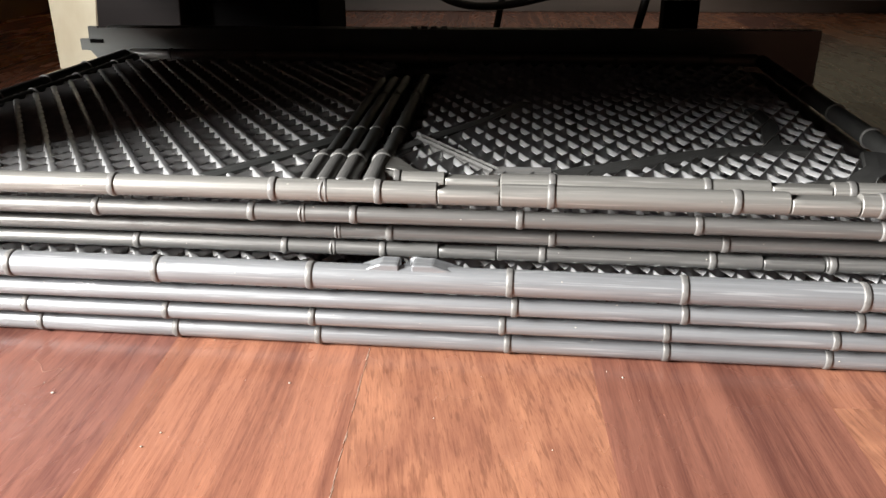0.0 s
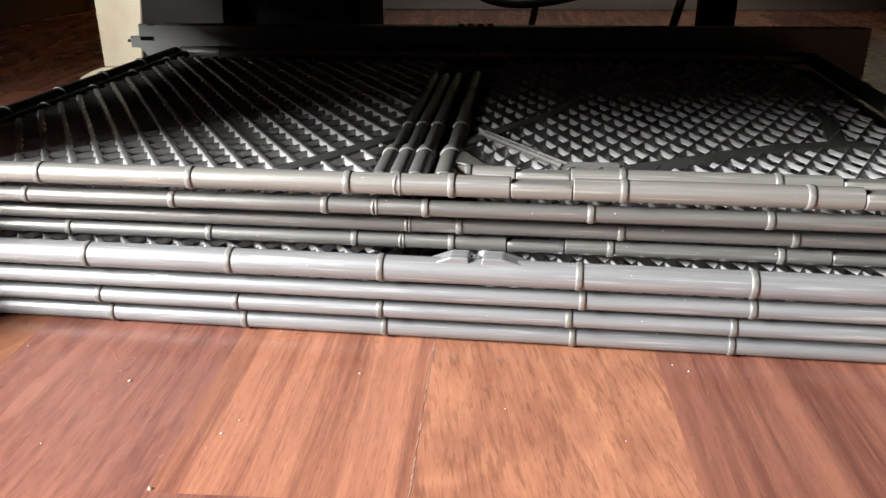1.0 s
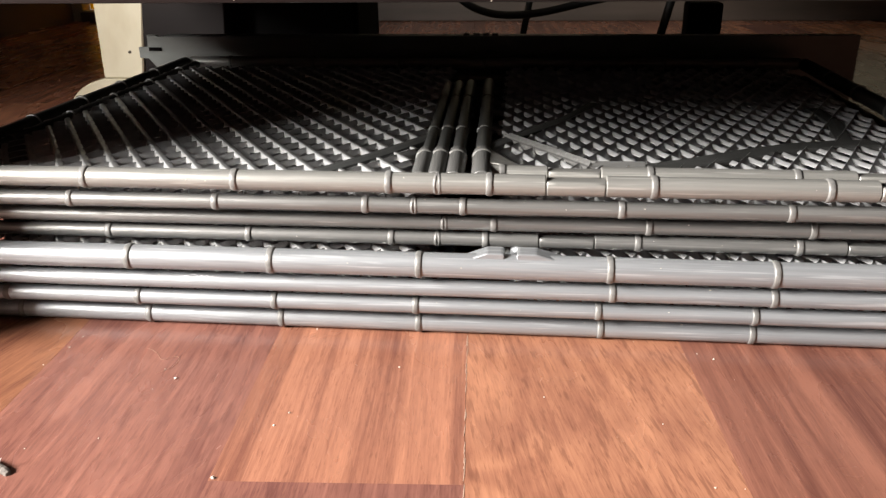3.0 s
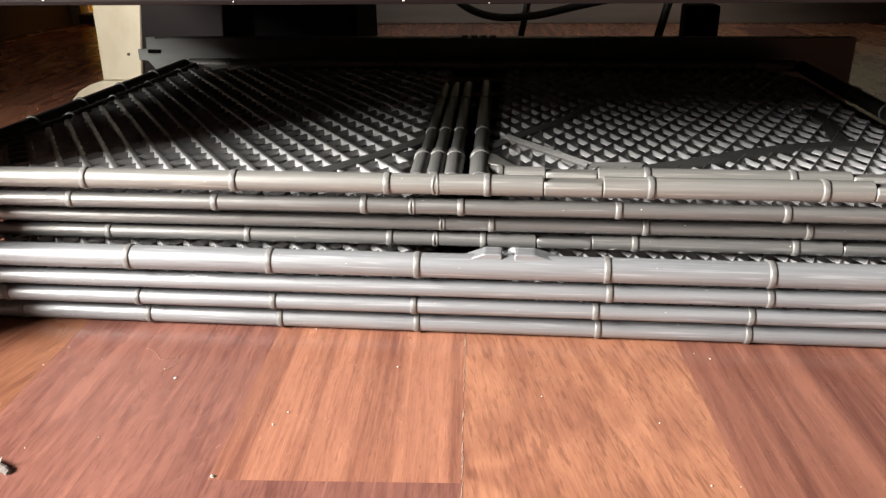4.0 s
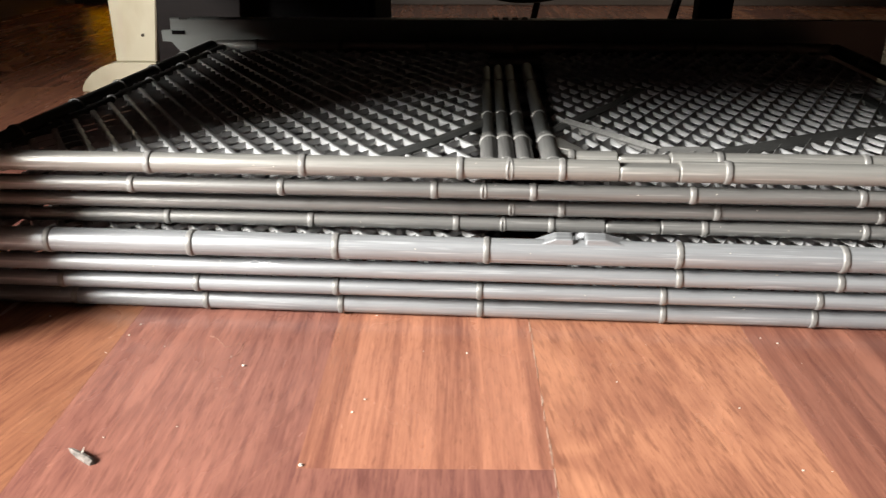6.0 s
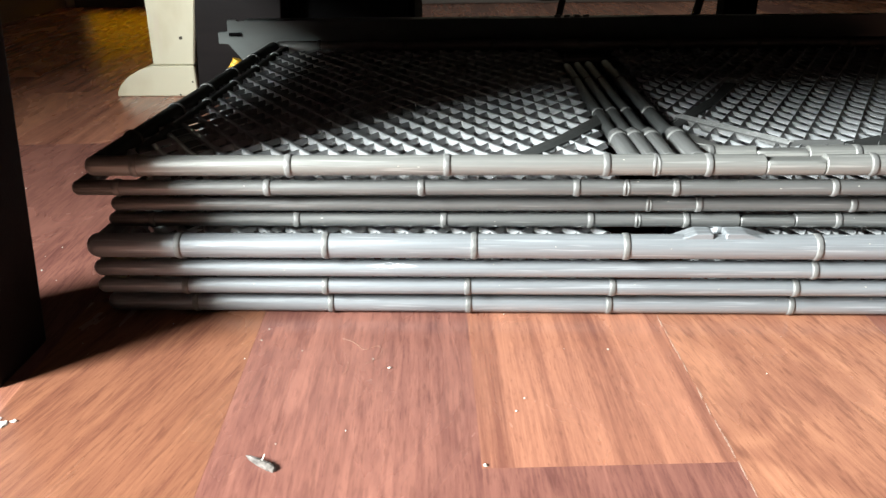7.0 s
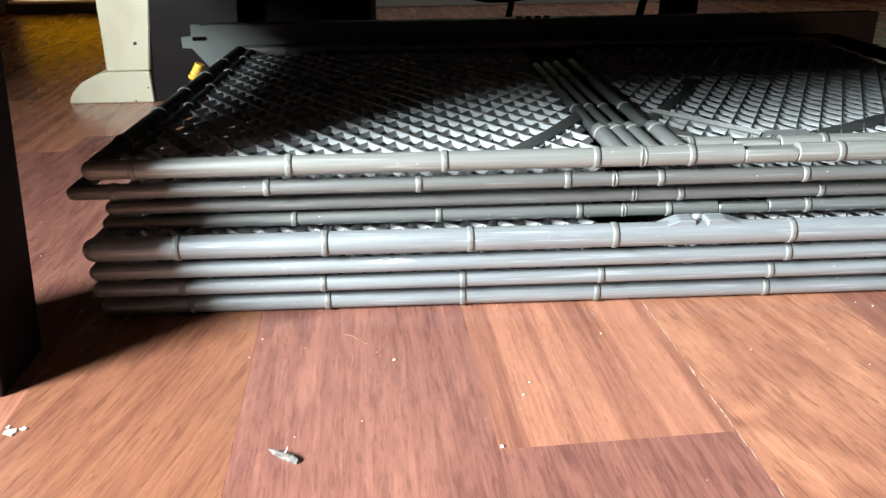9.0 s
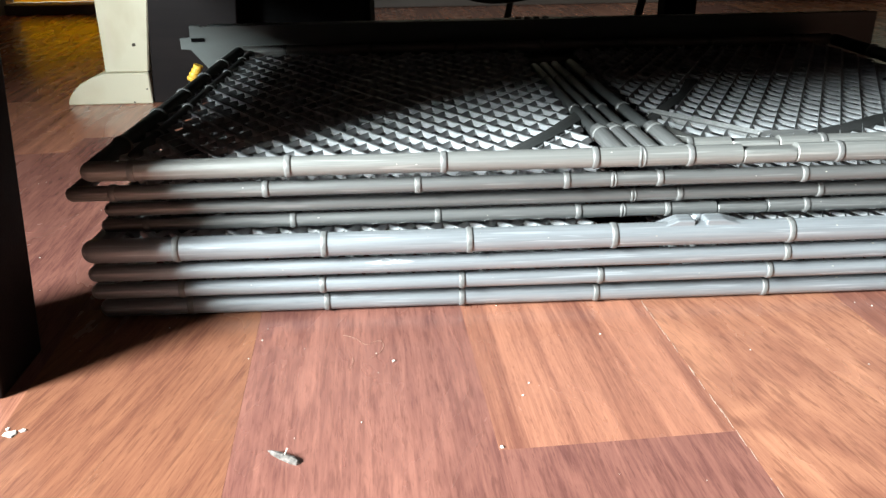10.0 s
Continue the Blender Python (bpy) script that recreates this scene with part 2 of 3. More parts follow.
SPLINTER = material("splinter_wood", (0.20, 0.17, 0.15), 0.8, second=(0.05, 0.04, 0.035), scale=(500, 250, 500))

# ---- builders ----


def link_mesh(name, bm, mat, parent=None, m=None, smooth=False):
    me = bpy.data.meshes.new(name)
    bmesh.ops.recalc_face_normals(bm, faces=bm.faces)
    bm.to_mesh(me)
    bm.free()
    if mat:
        me.materials.append(mat)
    if smooth:
        me.shade_smooth()
        me.set_sharp_from_angle(angle=radians(42))
    return link_data(name, me, parent, m)


def link_data(name, me, parent=None, m=None):
    ob = new(name, me)
    if parent:
        ob.parent = parent
    if m is not None:
        ob.matrix_basis = m
    return ob


def part(name, bm, mat, parent, label="", m=None, smooth=False):
    return tagged(link_mesh(name, bm, mat, parent, m, smooth), label)


def thing(name, label, category, at=(0, 0, 0), group="", kind=""):
    e = new(name)
    e.location = at
    e.empty_display_size = 0.02
    return tagged(e, label, category, group, kind)


def box(x0, y0, z0, x1, y1, z1, bevel=0.0, segments=2, bm=None):
    own = bmesh.new()
    bmesh.ops.create_cube(own, size=1.0)
    for v in own.verts:
        v.co = Vector((x0 + (v.co.x + 0.5) * (x1 - x0), y0 + (v.co.y + 0.5) * (y1 - y0), z0 + (v.co.z + 0.5) * (z1 - z0)))
    if bevel:
        bmesh.ops.bevel(own, geom=own.edges[:], offset=bevel, segments=segments, affect="EDGES", profile=0.6)
    if bm is None:
        return own
    join(bm, own)
    return bm


def join(bm, other):
    me = bpy.data.meshes.new("tmp")
    other.to_mesh(me)
    other.free()
    bm.from_mesh(me)
    bpy.data.meshes.remove(me)


def lathe(profile, sides=24):
    """Turned round the x axis: profile of (x, radius)."""
    bm = bmesh.new()
    rings = []
    for x, r in profile:
        if r < 1e-6:
            rings.append([bm.verts.new((x, 0, 0))])
        else:
            rings.append([bm.verts.new((x, r * math.cos(2 * math.pi * k / sides), r * math.sin(2 * math.pi * k / sides))) for k in range(sides)])
    for a, b in zip(rings, rings[1:]):
        for k in range(sides):
            j = (k + 1) % sides
            if len(a) == 1 and len(b) == 1:
                continue
            if len(a) == 1:
                bm.faces.new((a[0], b[j], b[k]))
            elif len(b) == 1:
                bm.faces.new((a[k], a[j], b[0]))
            else:
                bm.faces.new((a[k], a[j], b[j], b[k]))
    return bm


def rod_profile(length, r, round0=True, round1=True, flat=0.0004):
    p = []
    if round0:
        p += [(r - r * math.cos(a), r * math.sin(a)) for a in (0, 0.35, 0.7, 1.05, 1.35)]
    else:
        p += [(0, 0), (0, r - flat), (flat, r)]
    step = 0.02
    n = max(1, int((length - 2 * r) / step))
    p += [(r + (length - 2 * r) * k / n, r * (1 + 0.003 * math.sin(k * 1.7 + length * 90))) for k in range(n + 1)]
    if round1:
        p += [(length - r + r * math.cos(a), r * math.sin(a)) for a in (1.35, 1.05, 0.7, 0.35, 0)]
    else:
        p += [(length - flat, r), (length, r - flat), (length, 0)]
    return p


RING_MESH = {}


def ring(parent, x, r, width=0.0033, proud=0.00055, name="node_ring", tilt=0.0):
    """The raised joint of a moulded cane, as a collar round its rod."""
    key = (round(r, 5), width, proud)
    if key not in RING_MESH:
        w = width / 2
        bm = lathe([(-w, r - 0.0004), (-w, r + 0.0003), (-w * 0.55, r + proud), (0, r + proud * 1.12), (w * 0.55, r + proud), (w, r + 0.0003), (w, r - 0.0004)])
        me = bpy.data.meshes.new(name)
        bmesh.ops.recalc_face_normals(bm, faces=bm.faces)
        bm.to_mesh(me)
        bm.free()
        me.materials.append(GREY_RING)
        for p in me.polygons:
            p.use_smooth = True
        RING_MESH[key] = me
    return link_data(name, RING_MESH[key], parent, pose(x, 0, 0, 17 * x * 100 if not tilt else 0, 0, tilt))


def rod(name, parent, a, b, r, rings=(), round0=True, round1=True, label="", mat=None):
    """A moulded cane from a to b; rings are distances from a."""
    a, b = Vector(a), Vector(b)
    length = (b - a).length
    m = Matrix.Translation(a) @ (b - a).to_track_quat("X", "Z").to_matrix().to_4x4()
    ob = part(name, lathe(rod_profile(length, r, round0, round1)), mat or SHADE, parent, label, m, smooth=True)
    for x in rings:
        if 0.001 < x < length - 0.001:
            ring(ob, x, r, 0.0016, 0.0009) if mat == GREY_RIM else ring(ob, x, r)
    return ob


SHADE = GREY


def lattice_mesh(x0, x1, y0, y1, px, py, cross, over, under, steep=False, name="lattice"):
    """Two crossing sets of moulded strands, one riding a little over the other. px, py: their spacing along x and the rows' along y; cross: one crossing;
    over, under: half width and height of the upper and the lower strands; steep: the lower ones have an upright face."""
    bm = bmesh.new()
    half = px / 2
    for family in (1, -1):
        d = Vector((family * half, py, 0)).normalized()
        side = Vector((d.y, -d.x, 0))
        step = math.hypot(half, py)
        run = (y1 - y0) / d.y
        shift = half / py * (y1 - y0)
        first = cross[0] + family * half / py * (y0 - cross[1])
        k = math.floor((x0 - shift - first) / px)
        while first + k * px < x1 + shift:
            start = Vector((first + k * px, y0, 0))
            k += 1
            s0, s1 = 0.0, run
            # clip to the window
            lo, hi = (x0 - start.x) / d.x, (x1 - start.x) / d.x
            lo, hi = min(lo, hi), max(lo, hi)
            s0, s1 = max(s0, lo), min(s1, hi)
            if s1 - s0 < 0.002:
                continue
            n = max(2, int((s1 - s0) / (step / 8)))
            prev = None
            for i in range(n + 1):
                s = s0 + (s1 - s0) * i / n
                c = start + d * s
                ph = 2 * math.pi * s / step
                if family == 1:
                    # upper strands: a sharp crest, then a slope that leans away to the east
                    w, h = over[0], over[1] + 0.0001 * math.cos(ph)
                    prof = [(-w * 0.5, -0.0016), (-w, h - 0.0002), (-w * 0.9, h), (w * 0.95, h - 1.7 * w), (w * 0.6, h - 1.8 * w)]
                else:
                    # lower strands: a broad rounded face that leans to the south-west
                    w, h = under[0], under[1] - 0.0001 * math.cos(ph)
                    if steep:
                        prof = [(-w, -0.0021), (-w * 0.92, -0.0012), (-w * 0.72, h * 0.5), (-w * 0.45, h), (w * 0.2, h * 0.8), (w * 0.8, h * 0.1), (w * 0.9, -0.0014)]
                    else:
                        prof = [(-w, -0.0014), (-w * 0.95, -0.0009), (-w * 0.4, -0.0001), (w * 0.2, h * 0.8), (w * 0.5, h), (w * 0.8, h * 0.3), (w * 0.9, -0.0014)]
                cur = [bm.verts.new(c + side * u + Vector((0, 0, v))) for u, v in prof]
                if prev:
                    for j in range(len(cur) - 1):
                        bm.faces.new((prev[j], prev[j + 1], cur[j + 1], cur[j]))
                prev = cur
    me = bpy.data.meshes.new(name)
    bmesh.ops.recalc_face_normals(bm, faces=bm.faces)
    bm.to_mesh(me)
    bm.free()
    me.materials.append(GREY_LATTICE)
    me.shade_smooth()
    me.set_sharp_from_angle(angle=radians(38))
    return me


def band(points, width, z0, z1, rims=False):
    """A flat moulded strip along a plan curve, with rounded shoulders."""
    pts = [Vector((*p, 0)) for p in points]
    bm = bmesh.new()
    prev = None
    for i, p in enumerate(pts):
        d = (pts[min(i + 1, len(pts) - 1)] - pts[max(i - 1, 0)]).normalized()
        s = Vector((d.y, -d.x, 0))
        w = width / 2
        if rims:
            prof = [(-w, z0), (-w, z1), (-w * 0.75, z1 + 0.0012), (-w * 0.5, z1), (w * 0.1, z1 - 0.0003), (w * 0.35, z1 + 0.0012), (w * 0.6, z1), (w, z1 - 0.0006), (w, z0)]
        else:
            prof = [(-w, z0), (-w, z1 - 0.0008), (-w * 0.85, z1), (0, z1 + 0.0003), (w * 0.85, z1), (w, z1 - 0.0008), (w, z0)]
        cur = [bm.verts.new(p + s * u + Vector((0, 0, v))) for u, v in prof]
        if prev:
            for j in range(len(cur)):
                k = (j + 1) % len(cur)
                bm.faces.new((prev[j], prev[k], cur[k], cur[j]))
        else:
            bm.faces.new(cur)
        prev = cur
    bm.faces.new(prev)
    return bm


def prism(outline, y0, y1, bevel=0.0):
    """An outline in x and z, thick from y0 to y1."""
    bm = bmesh.new()
    f = [bm.verts.new((x, y0, z)) for x, z in outline]
    b = [bm.verts.new((x, y1, z)) for x, z in outline]
    bm.faces.new(f)
    bm.faces.new(b[::-1])
    for i in range(len(f)):
        j = (i + 1) % len(f)
        bm.faces.new((f[i], b[i], b[j], f[j]))
    if bevel:
        bmesh.ops.bevel(bm, geom=bm.edges[:], offset=bevel, segments=1, affect="EDGES")
    return bm


# ---- room ----
floor = thing("floor", "reddish brown merbau-look plank floor, dusty", "floor", (-0.0115, 0, 0), kind="structure")
floor.rotation_euler = (0, 0, radians(3.5))
sub = box(WEST - 0.27, SOUTH - 0.15, -0.03, EAST + 0.15, NORTH + 0.15, -0.0085)
bmesh.ops.transform(sub, matrix=floor.matrix_basis.inverted(), verts=sub.verts)
part("subfloor", sub, UNDERLAY, floor)


def wall_box(name, *b):
    return tagged(link_mesh(name, box(*b), WALL), "plain dark brown wall", "wall", kind="structure")


wn_ = box(WEST - 0.27, NORTH, 0, LOW_X0, NORTH + 0.15, HIGH)
box(LOW_X1, NORTH, 0, EAST + 0.15, NORTH + 0.15, HIGH, bm=wn_)
box(LOW_X0, NORTH, 0, LOW_X1, NORTH + 0.15, LOW_Z0, bm=wn_)
box(LOW_X0, NORTH, LOW_Z1, LOW_X1, NORTH + 0.15, HIGH, bm=wn_)
tagged(link_mesh("wall_north", wn_, WALL_PALE), "plain beige painted wall, opening added for the backlit cloth", "wall", kind="structure")
wall_box("wall_south", WEST - 0.15, SOUTH - 0.15, 0, EAST + 0.15, SOUTH, HIGH)
wall_box("wall_east", EAST, SOUTH, 0, EAST + 0.15, NORTH, HIGH)
ww = box(WEST - 0.27, SOUTH, 0, WEST, WIN_Y - WIN_W / 2, HIGH)
box(WEST - 0.27, WIN_Y + WIN_W / 2, 0, WEST, NORTH, HIGH, bm=ww)
box(WEST - 0.27, WIN_Y - WIN_W / 2, 0, WEST, WIN_Y + WIN_W / 2, WIN_Z0, bm=ww)
box(WEST - 0.27, WIN_Y - WIN_W / 2, WIN_Z1, WEST, WIN_Y + WIN_W / 2, HIGH, bm=ww)
tagged(link_mesh("wall_west", ww, WALL), "plain dark brown wall with a window opening", "wall", kind="structure")
tagged(link_mesh("ceiling", box(WEST - 0.15, SOUTH - 0.15, HIGH, EAST + 0.15, NORTH + 0.15, HIGH + 0.1), CEIL), "plain dim beige ceiling", "ceiling", kind="structure")
tagged(link_mesh("baseboard", box(LOW_X1 + 0.01, NORTH - 0.016, 0, EAST, NORTH, 0.084, 0.003), SKIRT), "brown wooden skirting board along the wall", "baseboard", kind="structure")

# Made-up opening and cloth for the yellow patch's glow; no window known there.
low = thing("window_2", "added backlit yellow cloth standing in for a bright yellow patch", "window", (LOW_X0, NORTH, LOW_Z0), kind="structure")
fold = bmesh.new()
cols = []
for k in range(61):
    f = k / 60
    x, y = 0.001 + (LOW_X1 - LOW_X0 - 0.002) * f, 0.035 + 0.004 * math.sin(f * 44) + 0.0015 * math.sin(f * 97)
    cols.append([fold.verts.new(c) for c in ((x, y, 0.001), (x, y, LOW_Z1 - LOW_Z0 - 0.001), (x, y + 0.0012, LOW_Z1 - LOW_Z0 - 0.001), (x, y + 0.0012, 0.001))])
for a, b in zip(cols, cols[1:]):
    for k in range(4):
        fold.faces.new((a[k], b[k], b[(k + 1) % 4], a[(k + 1) % 4]))
fold.faces.new(cols[0])
fold.faces.new(cols[-1][::-1])
part("blind", fold, YELLOW_CLOTH, low, "yellow pleated fabric", smooth=True)
part("window_sill", box(0, -0.014, -LOW_Z0 + 0.0005, LOW_X1 - LOW_X0, -0.001, -0.001, 0.002), SKIRT, low, "dark wooden strip at the foot of the cloth")

win = thing("window_1", "white framed window letting daylight in", "window", (WEST, WIN_Y, WIN_Z0), kind="structure")
hw, hh = WIN_W / 2, WIN_Z1 - WIN_Z0
for b in ((-0.26, -hw, 0, -0.215, -hw + 0.05, hh), (-0.26, hw - 0.05, 0, -0.215, hw, hh), (-0.26, -hw + 0.05, hh - 0.05, -0.215, hw - 0.05, hh), (-0.26, -hw + 0.05, 0, -0.215, hw - 0.05, 0.05)):
    part("window_frame", box(*b, 0.004), WHITE, win)
part("window_sill", box(0.002, -hw - 0.04, -0.03, 0.05, hw + 0.04, -0.002, 0.005), WHITE, win)

# ---- low table over the stack ----
table = thing("low_table", "low dark-stained wooden table standing over the stack", "table", (-0.33, -0.075, 0))
T0 = Vector((-0.33, -0.075, 0))


def table_part(name, bm, label=""):
    bmesh.ops.translate(bm, verts=bm.verts, vec=-T0)
    return part(name, bm, DARK_WOOD, table, label)


# Its unseen stretch to the east is lengthened to dim the background.
top = box(-0.453, -0.053, 0.1795, 1.40, 0.528, 0.205, 0.002)
box(-0.40, 0.5285, 0.1795, 1.40, 0.572, 0.205, 0.002, bm=top)
# Unseen rear slab, added to keep light off the floor and wall behind.
box(0.10, 0.5725, 0.1795, 1.40, 1.02, 0.205, 0.002, bm=top)
table_part("tabletop", top)
# Unseen too, added to stop light at the slab's rear edge.
table_part("back_rail", box(0.10, 1.0205, 0.165, 1.40, 1.044, 0.205, 0.0015))
table_part("front_rail", box(-0.453, -0.077, 0.1785, 1.40, -0.0535, 0.235, 0.0015))


def slanted_leg(x0, x1, y0, y1, lean, h):
    bm = box(x0, y0, 0, x1, y1, h, 0.0015)
    for v in bm.verts:
        v.co.x += lean * v.co.z
    return bm


table_part("leg", slanted_leg(-0.438, -0.3325, -0.076, -0.032, 0.1, 0.178))
table_part("leg", slanted_leg(-0.437, -0.338, 0.532, 0.57, 0.08, 0.179))
table_part("leg", slanted_leg(1.34, 1.395, -0.076, -0.038, 0.0, 0.178))
table_part("leg", slanted_leg(1.34, 1.395, 0.53, 0.568, 0.0, 0.179))

# ---- cream post behind ----
post = thing("wooden_post", "cream painted wooden furniture leg with a flared foot, chipped", "furniture leg", (-0.46, 0.56, 0))
P0 = Vector((-0.46, 0.56, 0))
pm = prism([(-0.4865, 0.036), (-0.4375, 0.036), (-0.415, 0.19), (-0.483, 0.19)], 0.531, 0.595, 0.0015)
bmesh.ops.translate(pm, verts=pm.verts, vec=-P0)
part("shaft", pm, CREAM, post)
fm = prism([(-0.534, 0.0), (-0.437, 0.0), (-0.4372, 0.0355), (-0.4872, 0.0355), (-0.503, 0.031), (-0.517, 0.024), (-0.528, 0.014), (-0.533, 0.006)], 0.5285, 0.60, 0.0012)
bmesh.ops.translate(fm, verts=fm.verts, vec=-P0)
part("foot", fm, CREAM, post)

for cx, cz, rr in ((-0.449, 0.066, 0.0022), (-0.4415, 0.016, 0.0012), (-0.458, 0.001, 0.0012)):
    cm = lathe([(-0.0002, 0), (-0.0002, rr), (0.0002, rr * 0.8), (0.0002, 0)], 9)
    for v in cm.verts:
        v.co *= 1 + 0.5 * noise.noise(v.co * 900 + Vector((cx * 50, 0, 0)))
    yy = 0.5308 if cz > 0.036 else 0.5283
    part("paint_chip", cm, CHIP, post, "dark chip in the paint", pose(cx - P0.x, yy - P0.y, cz + 0.001, 0, 0, -90))

# ---- stack of panels ----
RIGHT = 0.252
DEPTH = 0.322
#         z       r       front-y  left    rings along x                                          crease   gaps
LAYERS = [
    (0.0907, 0.0050, -0.0171, -0.3007, (-0.2755, -0.1997, -0.1231, -0.0474, 0.0005, 0.0763, 0.1537, 0.212), -0.024, ((0.0267, 0.0544), (0.175, 0.203))),
    (0.0778, 0.0039, -0.0127, -0.3120, (-0.2885, -0.2126, -0.1361, -0.0603, -0.0124, 0.0630, 0.1404, 0.217), -0.0362, ()),
    (0.0657, 0.0037, -0.0032, -0.2984, (0.0022, 0.0779, 0.1551, 0.231), -0.0225, ()),
    (0.0556, 0.0037, 0.0003, -0.3029, (-0.279, -0.2024, -0.1258, -0.0504, -0.0021, 0.0739, 0.1513, 0.204), -0.0265, ((0.0247, 0.0526), (0.1734, 0.201))),
    (0.0471, 0.0063, -0.0144, -0.3094, (-0.2608, -0.1853, -0.1101, -0.0343, 0.0594, 0.1371, 0.214), None, ()),
    (0.0328, 0.0044, -0.0107, -0.3102, (0.0618, 0.1396, 0.216), None, ()),
    (0.0202, 0.0043, -0.0061, -0.3125, (-0.264, -0.1889, -0.1135, -0.0378, 0.0561, 0.1334, 0.2095), None, ()),
    (0.0062, 0.0052, 0.0022, -0.3130, (-0.263, -0.1881, -0.1131, -0.0376, 0.0586, 0.1356, 0.211), None, ()),
]
LEFT_LATTICE = lattice_mesh(-0.288, -0.042, -0.008, 0.296, 0.0149, 0.01095, (-0.1833, 0.0070), (0.0014, 0.0009), (0.0024, 0.0009), True)
RIGHT_LATTICE = lattice_mesh(0.002, 0.236, -0.008, 0.296, 0.0128, 0.0122, (0.0421, 0.0573), (0.0024, 0.0011), (0.0016, 0.0004))
TOP_RIGHT_LATTICE = lattice_mesh(0.002, 0.226, 0.003, 0.296, 0.0128, 0.0122, (0.0421, 0.0573), (0.0024, 0.0011), (0.0016, 0.0004))
SIDE_RINGS = (0.043, 0.106, 0.162, 0.217, 0.272)


def front_pieces(panel, z, r, yc, x0, x1, rings, gaps, name="front_rod"):
    """The front cane of a panel, cut at the gaps, where a smaller insert bridges it."""
    cuts = [x0] + [c for g in gaps for c in g] + [x1]
    for i in range(0, len(cuts), 2):
        a, b = cuts[i], cuts[i + 1]
        rod(name, panel, (a, yc, z), (b, yc, z), r, [x - a for x in rings if a < x < b], i == 0, i + 2 >= len(cuts))
    for a, b in gaps:
        bm = lathe(rod_profile(b - a - 0.0008, r * 0.97, False, False, 0.0005))
        for v in bm.verts:
            v.co.z = min(v.co.z, r * 0.60)
        part("insert", bm, SHADE, panel, "", pose(a + 0.0004, yc - r * 0.02, z - r * 0.02), smooth=True)


def corner_band(panel, pts, z, width=0.013, look_="dark"):
    # flat tops catch little light; the dark greys hold that shade
    mat = {"dark": GREY_RIM, "grey": GREY_MATT, "rims": GREY_DARK}[look_]
    return part("corner_band", band(pts, width, z - 0.003, z + 0.0003, look_ == "rims"), mat, panel)


def arc(a, b, bulge, n=10):
    a, b = Vector(a), Vector(b)
    d = b - a
    s = Vector((d.y, -d.x))
    return [tuple(a + d * t + s * bulge * 4 * t * (1 - t)) for t in (k / n for k in range(n + 1))]


